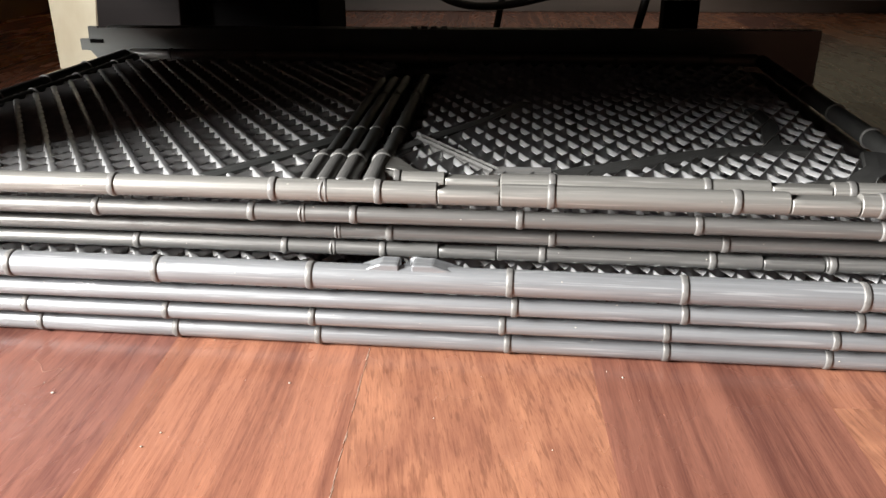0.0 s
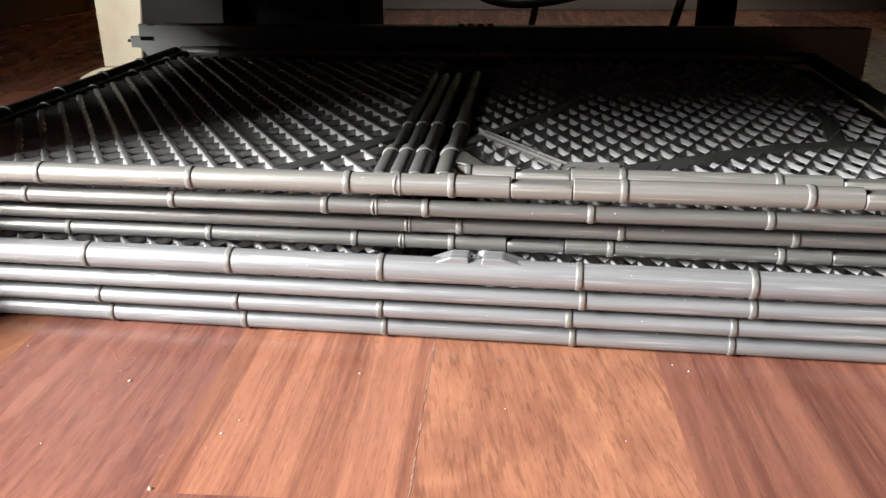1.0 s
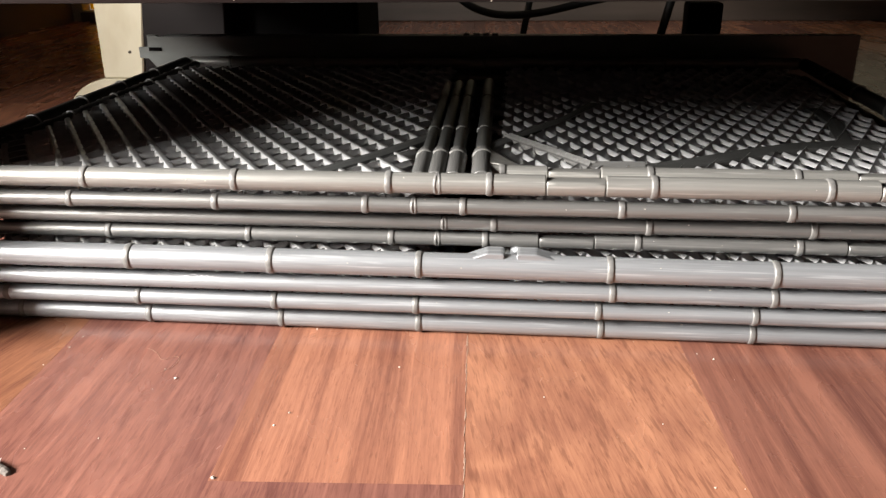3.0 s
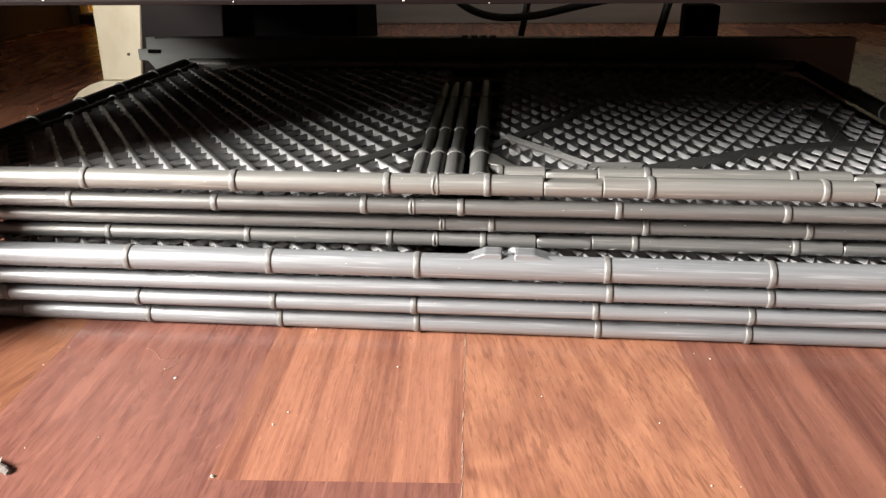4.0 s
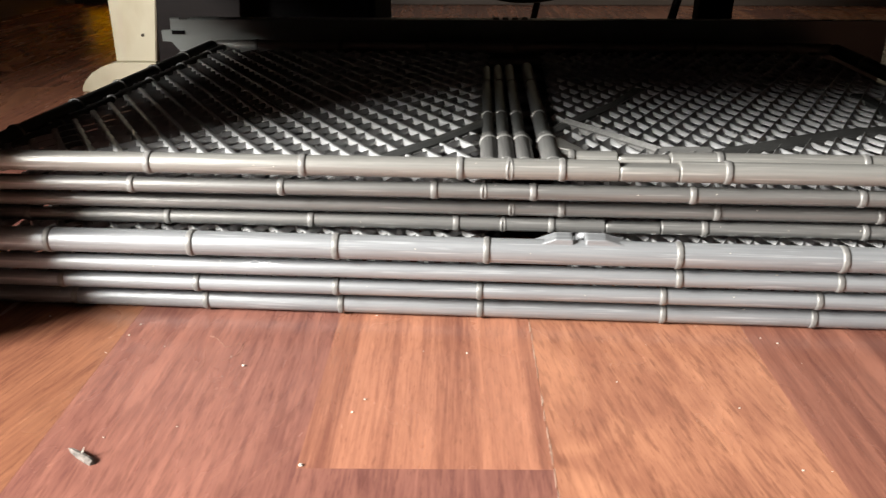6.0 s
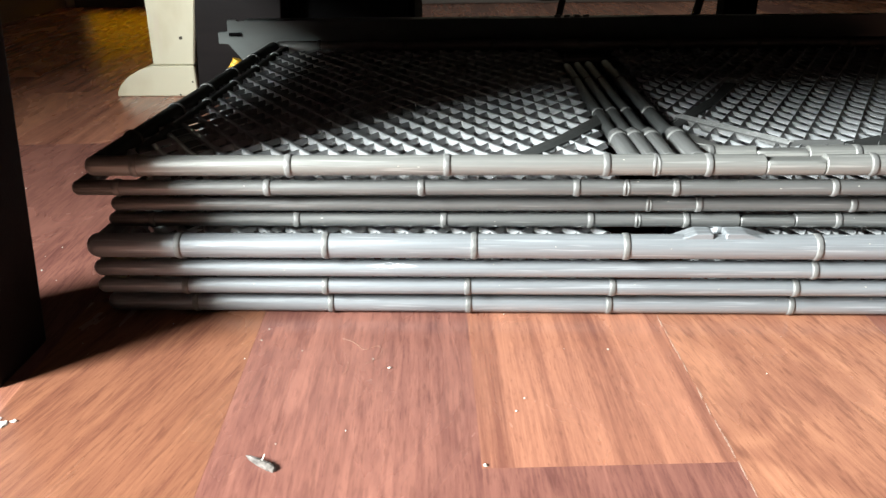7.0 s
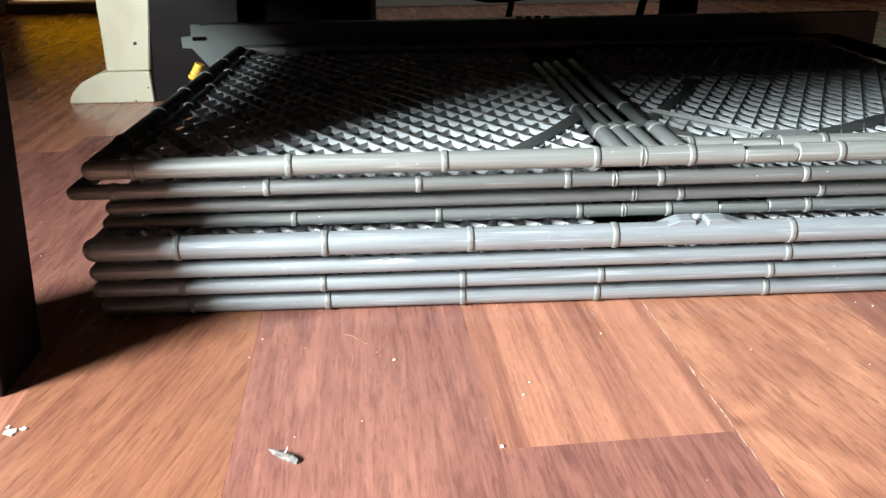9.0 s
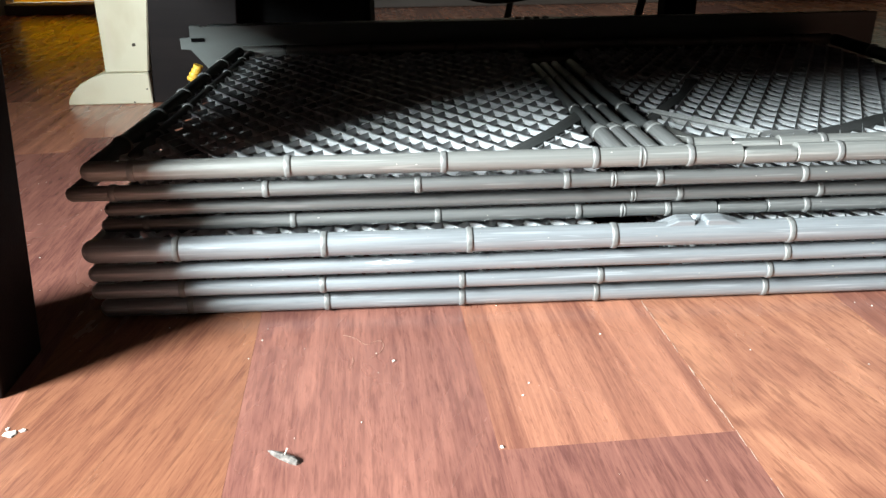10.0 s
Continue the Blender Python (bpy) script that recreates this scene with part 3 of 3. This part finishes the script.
LABELS = [
    "grey plastic cane-look lattice panel lying on top of the stack",
    "grey plastic cane-look lattice panel jutting out of the stack",
    "grey plastic cane-look lattice panel in the stack, plain rim",
    "grey plastic lattice panel with clip gaps in its rim",
    "grey plastic lattice panel with a thick rim and gussets",
    "grey plastic cane-look lattice panel in the lower stack",
    "grey plastic cane-look lattice panel in the lower stack",
    "grey plastic cane-look lattice panel lying on the floor",
]
for index, (z, r, yc, left, rings, crease, gaps) in enumerate(LAYERS):
    # panels 1 to 3 sit further back and get the shade-darkened grey
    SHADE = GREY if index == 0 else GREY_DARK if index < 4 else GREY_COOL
    panel = thing("lattice_panel", LABELS[index], "plastic panel", (0, 0, 0), group="stacked lattice panels")
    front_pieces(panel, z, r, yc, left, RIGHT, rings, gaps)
    if crease is not None:
        f = panel.children[0]
        for tilt in (17, -17):
            ring(f, crease - left, r, 0.0014, 0.0004, "crease_ring", tilt)
    lx = left + r
    rs = min(r, 0.0052)
    # the top panel's side canes take the grey with shade in it
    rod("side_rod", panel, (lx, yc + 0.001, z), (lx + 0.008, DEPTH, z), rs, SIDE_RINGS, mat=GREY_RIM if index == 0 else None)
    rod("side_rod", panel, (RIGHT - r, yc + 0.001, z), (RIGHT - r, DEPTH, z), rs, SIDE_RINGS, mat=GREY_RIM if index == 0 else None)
    rod("back_rod", panel, (lx + 0.008, DEPTH, z), (RIGHT - r, DEPTH, z), rs, [0.04 + 0.076 * k for k in range(7)])
    low = z if index == 0 else z if index == 4 else z - 0.0010
    ahead = 0.006 if index == 4 else 0.0 if index == 0 else 0.009 if index == 1 else 0.024
    link_data("lattice", LEFT_LATTICE, panel, pose(0.0041 * index % 0.0149, ahead, low))
    link_data("lattice", RIGHT_LATTICE if index else TOP_RIGHT_LATTICE, panel, pose(0.0041 * index % 0.0149, ahead, low))
    if index == 0:
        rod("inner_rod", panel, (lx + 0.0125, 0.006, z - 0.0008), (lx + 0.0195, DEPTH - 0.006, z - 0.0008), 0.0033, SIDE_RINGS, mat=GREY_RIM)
        front_pieces(panel, z - 0.0004, 0.0043, 0.0010, -0.0095, RIGHT - 0.014, (0.006, 0.077, 0.145, 0.206), ((0.028, 0.0535), (0.172, 0.198)), name="inner_rod")
        for x, rr in ((-0.0352, 0.0040), (-0.0272, 0.0043), (-0.0185, 0.0043), (-0.0052, 0.0048)):
            rod("divider_rod", panel, (x, 0.024, z - 0.0012), (x - 0.0065, 0.222 + 0.35 * max(0.0, x + 0.0352), z + 0.0002), rr - 0.0006, (0.060, 0.146), mat=GREY_MATT)
            rod("sleeve", panel, (x + 0.0016, yc + 0.003, z + 0.0002), (x, 0.030, z + 0.0008), rr + 0.0006, (0.0368,), False, False, mat=GREY_DARK)
        corner_band(panel, [(-0.0855, -0.004), (-0.061, 0.029), (-0.040, 0.063), (-0.028, 0.088)], z + 0.0006, 0.0110, "grey")
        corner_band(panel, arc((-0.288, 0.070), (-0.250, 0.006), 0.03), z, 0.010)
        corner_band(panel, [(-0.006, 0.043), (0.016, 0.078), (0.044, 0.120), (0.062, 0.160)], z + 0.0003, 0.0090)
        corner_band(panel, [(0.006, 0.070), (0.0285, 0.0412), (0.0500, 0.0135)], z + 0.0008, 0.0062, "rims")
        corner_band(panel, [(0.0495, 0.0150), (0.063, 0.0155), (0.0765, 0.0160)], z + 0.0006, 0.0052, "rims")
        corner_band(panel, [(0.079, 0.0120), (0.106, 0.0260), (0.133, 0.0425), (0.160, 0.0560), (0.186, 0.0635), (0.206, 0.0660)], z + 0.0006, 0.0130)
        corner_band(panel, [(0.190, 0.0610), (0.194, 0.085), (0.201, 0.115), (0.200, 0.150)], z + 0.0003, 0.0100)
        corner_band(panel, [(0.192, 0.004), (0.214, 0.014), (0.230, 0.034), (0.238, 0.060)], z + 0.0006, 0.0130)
        fin = bmesh.new()
        tri = [(-0.001, 0.004), (0.030, 0.003), (0.012, 0.012), (-0.001, 0.028)]
        feet = [fin.verts.new((x, y, 0)) for x, y in tri]
        tops = [fin.verts.new((x, y, h)) for (x, y), h in zip(tri, (0.0052, 0.0008, 0.0022, 0.0050))]
        fin.faces.new(tops)
        for k in range(4):
            fin.faces.new((feet[k], feet[(k + 1) % 4], tops[(k + 1) % 4], tops[k]))
        bmesh.ops.bevel(fin, geom=fin.edges[:], offset=0.0004, segments=1, affect="EDGES")
        part("gusset", fin, SHADE, panel, "", pose(0, 0, z - 0.0006), smooth=True)
    if index:
        # unseen dark bands, added so no lit floor shows through the gaps
        corner_band(panel, arc((left + 0.0125, yc + 0.087), (left + 0.051, yc + 0.023), 0.03), z - 0.0006, 0.014)
    if index == 5:
        # a pale rub mark on the upper face
        mark = bmesh.new()
        mark_rng = random.Random(17)
        rows = []
        for i in range(19):
            f = i / 18
            a0, a1 = radians(22 + 9 * mark_rng.random()), radians(50 + 18 * mark_rng.random() * math.sin(math.pi * f))
            mid = radians(38)
            shrink = min(1.0, 4 * f, 4 * (1 - f))
            rows.append([mark.verts.new((-0.166 + 0.027 * f, yc - (r + 0.00005) * math.cos(mid + (a - mid) * shrink), z + (r + 0.00005) * math.sin(mid + (a - mid) * shrink))) for a in (a0, mid, a1)])
        for a, b in zip(rows, rows[1:]):
            for k in range(2):
                mark.faces.new((a[k], b[k], b[k + 1], a[k + 1]))
        part("rub_mark", mark, SCUFF, panel, "pale rubbed patch")
    if index == 4:
        zt = z + r - 0.0024
        part("gusset", prism([(-0.0118, 0), (0.0080, 0), (0.0080, 0.0040), (0.0068, 0.0044), (-0.0005, 0.0044)], -0.0178, -0.008, 0.0005), GREY_COOL, panel, "", pose(0, 0, zt))
        part("gusset", prism([(0.0140, 0), (0.0385, 0), (0.0236, 0.0044), (0.0152, 0.0044), (0.0140, 0.0040)], -0.0178, -0.008, 0.0005), GREY_COOL, panel, "", pose(0, 0, zt))
        rod("divider_rod", panel, (0.015, -0.004, z + 0.0022), (0.015, DEPTH, z + 0.0022), 0.0045)

# ---- grey notched board behind the stack ----
board = thing("notched_board", "grey plastic shelf board with a notched tab, standing on edge", "plastic board", (-0.03, 0.352, 0))
B0 = Vector((-0.03, 0.352, 0))
bb = prism([(-0.346, 0.0895), (-0.346, 0.0995), (-0.3365, 0.0995), (-0.3365, 0.1105), (-0.3275, 0.1105), (-0.3275, 0.1088),
            (0.300, 0.1105), (0.300, 0.0), (-0.300, 0.0), (-0.300, 0.060), (-0.322, 0.070), (-0.337, 0.0895)], 0.349, 0.353, 0.0004)
bmesh.ops.translate(bb, verts=bb.verts, vec=-B0)
part("panel", bb, BOARD_GREY, board)
bl = box(-0.322, 0.3535, 0.1068, 0.300, 0.366, 0.1095, 0.0006)
bmesh.ops.translate(bl, verts=bl.verts, vec=-B0)
part("lip", bl, BOARD_GREY, board)
# No cut here: a black strip laid on gives the slot's inner shade.
bs = box(-0.3355, 0.3475, 0.0962, -0.3235, 0.3488, 0.0995, 0.0003)
bmesh.ops.translate(bs, verts=bs.verts, vec=-B0)
part("slot", bs, BLACK, board, "black strip standing in for the tab's shaded slot")
for k in range(4):
    bt = box(-0.04 + 0.0085 * k, 0.349, 0.110, -0.0345 + 0.0085 * k, 0.353, 0.1122, 0.0004)
    bmesh.ops.translate(bt, verts=bt.verts, vec=-B0)
    part("tooth", bt, BOARD_GREY, board)

# ---- things behind ----
plug = thing("cable_boot", "small ribbed yellow plastic cable end", "cable end", (-0.347, 0.392, 0.0))
for k in range(4):
    part("rib", lathe([(-0.002, 0), (-0.002, 0.0046), (0.0, 0.0056 - 0.0004 * k), (0.002, 0.0046), (0.002, 0)], 16), YELLOW, plug, "",
         pose(-0.004 + 0.0022 * k, 0, 0.0545 + 0.0037 * k, 0, -68, 0), smooth=True)
part("lead", lathe([(0, 0), (0, 0.0028), (0.052, 0.0028), (0.052, 0)], 12), RUBBER, plug, "black cable lead", pose(-0.006, 0, 0.0, 0, -90, 0), smooth=True)

speaker = thing("black_box", "plain black plastic box on the floor", "box", (-0.26, 0.62, 0))
part("body", box(-0.076, -0.046, 0, 0.078, 0.09, 0.165, 0.004), BLACK, speaker)
part("front_panel", box(-0.070, -0.050, 0.006, 0.072, -0.0462, 0.159, 0.0015), BLACK, speaker, "plain black front panel")

adapter = thing("power_adapter", "black power adapter standing on its end", "adapter", (0.26, 0.80, 0))
part("body", box(-0.023, -0.02, 0, 0.024, 0.02, 0.096, 0.004), BLACK, adapter)


def cable(points, r, name, label):
    cu = bpy.data.curves.new(name, "CURVE")
    cu.dimensions, cu.bevel_depth, cu.bevel_resolution, cu.resolution_u = "3D", r, 3, 8
    sp = cu.splines.new("NURBS")
    sp.points.add(len(points) - 1)
    for q, p in zip(sp.points, points):
        q.co = (*p, 1)
    sp.use_endpoint_u = True
    cu.materials.append(RUBBER)
    return tagged(new(name, cu), label, "cable")


cable([(-0.13, 0.80, 0.18), (-0.10, 0.80, 0.115), (-0.06, 0.80, 0.082), (0.0, 0.80, 0.076), (0.06, 0.80, 0.086), (0.10, 0.80, 0.098), (0.18, 0.80, 0.11), (0.22, 0.81, 0.178)], 0.0055, "power_cable", "black cable drooping under the table")
cable([(0.03, 0.82, 0.178), (0.022, 0.82, 0.10), (0.01, 0.82, 0.04), (0.0, 0.82, 0.004)], 0.005, "power_cable", "black cable hanging down to the floor")
cable([(0.235, 0.82, 0.178), (0.222, 0.82, 0.10), (0.205, 0.82, 0.04), (0.20, 0.82, 0.004)], 0.006, "power_cable", "black cable hanging down to the floor")

# ---- small things on the floor ----
chip = thing("wood_splinter", "small grey-brown wood splinter on the floor", "splinter", (-0.195, -0.128, 0))
sm = lathe([(-0.008, 0), (-0.006, 0.0010), (-0.001, 0.0017), (0.004, 0.0019), (0.0065, 0.0013), (0.0075, 0)], 7)
for v in sm.verts:
    v.co += Vector(noise.noise_vector(v.co * 700)) * 0.0006
part("splinter", sm, SPLINTER, chip, "", pose(0, 0, 0.0013, 0, 8, -25))
part("fibre", lathe([(0, 0), (0, 0.0003), (0.004, 0.0002), (0.004, 0)], 5), CRUMB, chip, "pale fibre", pose(0.0, 0, 0.0018, 0, -65, 20))


def crumb(x, y, size, seed):
    bm = bmesh.new()
    bmesh.ops.create_icosphere(bm, subdivisions=1, radius=size)
    for v in bm.verts:
        v.co *= 1 + 0.45 * noise.noise(v.co * 1500 + Vector((seed, 0, 0)))
        v.co.z = v.co.z * 0.6 + size * 0.5
    ob = link_mesh("crumb", bm, CRUMB, None, pose(x, y, 0, 0, 0, seed * 70))
    return tagged(ob, "tiny pale crumb on the floor", "crumb", "crumbs on the floor")


for i, (x, y, s) in enumerate(((-0.043, -0.036, 0.0009), (-0.105, -0.126, 0.0014), (0.114, -0.016, 0.0010), (-0.151, -0.055, 0.0013), (-0.091, -0.089, 0.0009),
                               (-0.087, -0.079, 0.0008), (0.094, -0.115, 0.0008), (-0.22, -0.03, 0.0009))):
    crumb(x, y, s * 0.6, i)
flake_rng = random.Random(41)
for fx, fy, fr in ((-0.3165, -0.1035, 0.0032), (-0.3125, -0.1010, 0.0016), (-0.3195, -0.0995, 0.0010)):
    bm = bmesh.new()
    outline = [(fr * flake_rng.uniform(0.55, 1.25) * math.cos(a), fr * flake_rng.uniform(0.5, 1.1) * math.sin(a)) for a in (2 * math.pi * k / 11 for k in range(11))]
    low_ring = [bm.verts.new((x, y, 0)) for x, y in outline]
    top_ring = [bm.verts.new((x * 0.93, y * 0.93, 0.0002 + 0.0004 * flake_rng.random())) for x, y in outline]
    bm.faces.new(top_ring)
    for k in range(11):
        bm.faces.new((low_ring[k], low_ring[(k + 1) % 11], top_ring[(k + 1) % 11], top_ring[k]))
    tagged(link_mesh("paint_flake", bm, FLAKE, None, pose(fx, fy, 0.0001)), "flat torn flake of pale grey paint on the floor", "flake", "flakes on the floor")

rng = random.Random(5)
bm = bmesh.new()
for k in range(80):
    x, y = rng.uniform(-0.42, 0.30), rng.uniform(-0.22, 0.0)
    if k > 50:
        x, y = rng.uniform(-0.50, -0.325), rng.uniform(-0.03, 0.25)
    s = rng.uniform(0.00012, 0.00038) * (1.5 if k > 50 else 1.0)
    own = bmesh.new()
    bmesh.ops.create_icosphere(own, subdivisions=1, radius=s, matrix=Matrix.Translation((x, y, s * 0.5)))
    join(bm, own)
tagged(link_mesh("dust_specks", bm, CRUMB), "scattered pale dust specks on the floor", "dust", kind="stuff")


def hair(points, name="hair"):
    cu = bpy.data.curves.new(name, "CURVE")
    cu.dimensions, cu.bevel_depth, cu.bevel_resolution, cu.resolution_u = "3D", 0.00006, 1, 6
    sp = cu.splines.new("NURBS")
    sp.points.add(len(points) - 1)
    for q, p in zip(sp.points, points):
        q.co = (*p, 0.0003, 1)
    sp.use_endpoint_u = True
    cu.materials.append(HAIR)
    return tagged(new(name, cu), "fine curled hair lying on the floor", "hair")


hair([(-0.178, -0.028), (-0.170, -0.030), (-0.166, -0.045), (-0.158, -0.028), (-0.154, -0.045), (-0.163, -0.052)])
hair([(-0.172, -0.050), (-0.170, -0.056), (-0.173, -0.062)])

rng = random.Random(8)
bits = bmesh.new()
for z, r, yc, left, *_ in LAYERS:
    for k in range(5):
        a = rng.uniform(0.1, 1.2)
        x, y, zz = rng.uniform(left + 0.03, RIGHT - 0.02), yc - r * math.cos(a), z + r * math.sin(a)
        own = bmesh.new()
        bmesh.ops.create_icosphere(own, subdivisions=1, radius=rng.uniform(0.00015, 0.00035), matrix=Matrix.Translation((x, y, zz)) @ Matrix.Diagonal((rng.uniform(0.8, 2.5), 1, 0.8, 1)))
        join(bits, own)
tagged(link_mesh("rod_dust", bits, CRUMB), "pale dust specks clinging to the plastic canes", "dust", kind="stuff")

flecks = bmesh.new()
rng = random.Random(21)
for k in range(26):
    x = rng.uniform(-0.30, 0.30)
    own = bmesh.new()
    bmesh.ops.create_icosphere(own, subdivisions=1, radius=rng.uniform(0.00015, 0.0005), matrix=Matrix.Translation((x, -0.0772, 0.1798 + rng.uniform(-0.0008, 0.002))) @ Matrix.Diagonal((rng.uniform(0.8, 2.0), 0.5, 0.8, 1)))
    join(flecks, own)
tagged(link_mesh("rail_flecks", flecks, CRUMB), "pale flecks where the rail's edge is chipped", "dust", kind="stuff")

seam = bmesh.new()
rng = random.Random(3)
for k in range(50):
    y = rng.uniform(-0.26, 0.0)
    x = -0.0115 - 0.0612 * y + rng.uniform(-0.0003, 0.0003)
    own = bmesh.new()
    bmesh.ops.create_icosphere(own, subdivisions=1, radius=0.00026, matrix=Matrix.Translation((x, y, 0.00005)) @ Matrix.Diagonal((0.9, rng.uniform(3, 22), 0.5, 1)))
    join(seam, own)
tagged(link_mesh("seam_dust", seam, DUST), "pale dust caught in the joint between boards", "dust", kind="stuff")

# ---- floor planks, last ----
PLANK = {}


def plank(x0, x1, y0, y1, mat, seam_open):
    left_edge = x1 - x0 > 0.108
    key = (left_edge, mat.name, seam_open)
    if key not in PLANK:
        w, l = (x1 - x0) / 2, (y1 - y0) / 2
        gap = 0.00008 if seam_open else 0.00005
        bm = box(-w + (gap if left_edge else 0), -l, -0.008, w - (0 if left_edge else gap), l, 0)
        me = bpy.data.meshes.new("plank")
        bmesh.ops.recalc_face_normals(bm, faces=bm.faces)
        bm.to_mesh(me)
        bm.free()
        me.materials.append(mat)
        PLANK[key] = me
    return link_data("plank", PLANK[key], floor, pose((x0 + x1) / 2, (y0 + y1) / 2, 0))


LONG = 0.46
rng = random.Random(11)
far = bmesh.new()
# Rows -5 to -3: the weaker light at left is put into dark boards.
NEAR = {-5: (-0.1, MERBAU_DARK, MERBAU_DARK), -4: (-0.05, MERBAU_DARK, MERBAU_MID), -3: (0.03, MERBAU_DARK, MERBAU_ORANGE), -2: (-0.30, MERBAU_DARK, MERBAU_MID), -1: (-0.1216, MERBAU_MID, MERBAU_DARK), 0: (-0.32, MERBAU_LIGHT, MERBAU_MID), 1: (-0.28, MERBAU_RED, MERBAU_DARK)}
for k in range(-20, 46):
    pair, odd = divmod(k, 2)
    x0 = pair * 0.2135 + (0.111 if odd else 0.0)
    x1 = x0 + (0.1025 if odd else 0.111)
    joint, upper, lower = NEAR.get(k, (rng.uniform(-LONG, 0), None, None))
    j = -13
    while joint + j * LONG < NORTH + 0.15:
        mat = rng.choice((MERBAU_LIGHT, MERBAU_MID, MERBAU_DARK, MERBAU_MID))
        if upper and j == 0:
            mat = upper
        if lower and j == -1:
            mat = lower
        y0 = joint + j * LONG
        j += 1
        if y0 + LONG < SOUTH + 0.1 or x1 < WEST - 0.1 or x0 > EAST - 0.1:
            continue
        if -1.15 < x0 < 1.2 and -2.2 < y0 < NORTH - LONG + 0.06:
            plank(x0, x1, y0, y0 + LONG, mat, k in (-1, 0))
        else:
            box(x0 + 0.0002, y0 + 0.0002, -0.008, x1 - 0.0002, min(y0 + LONG, NORTH + 0.05) - 0.0002, 0, bm=far)
part("far_planks", far, MERBAU_MID, floor)
floor.children[-1]["kind"] = "stuff"
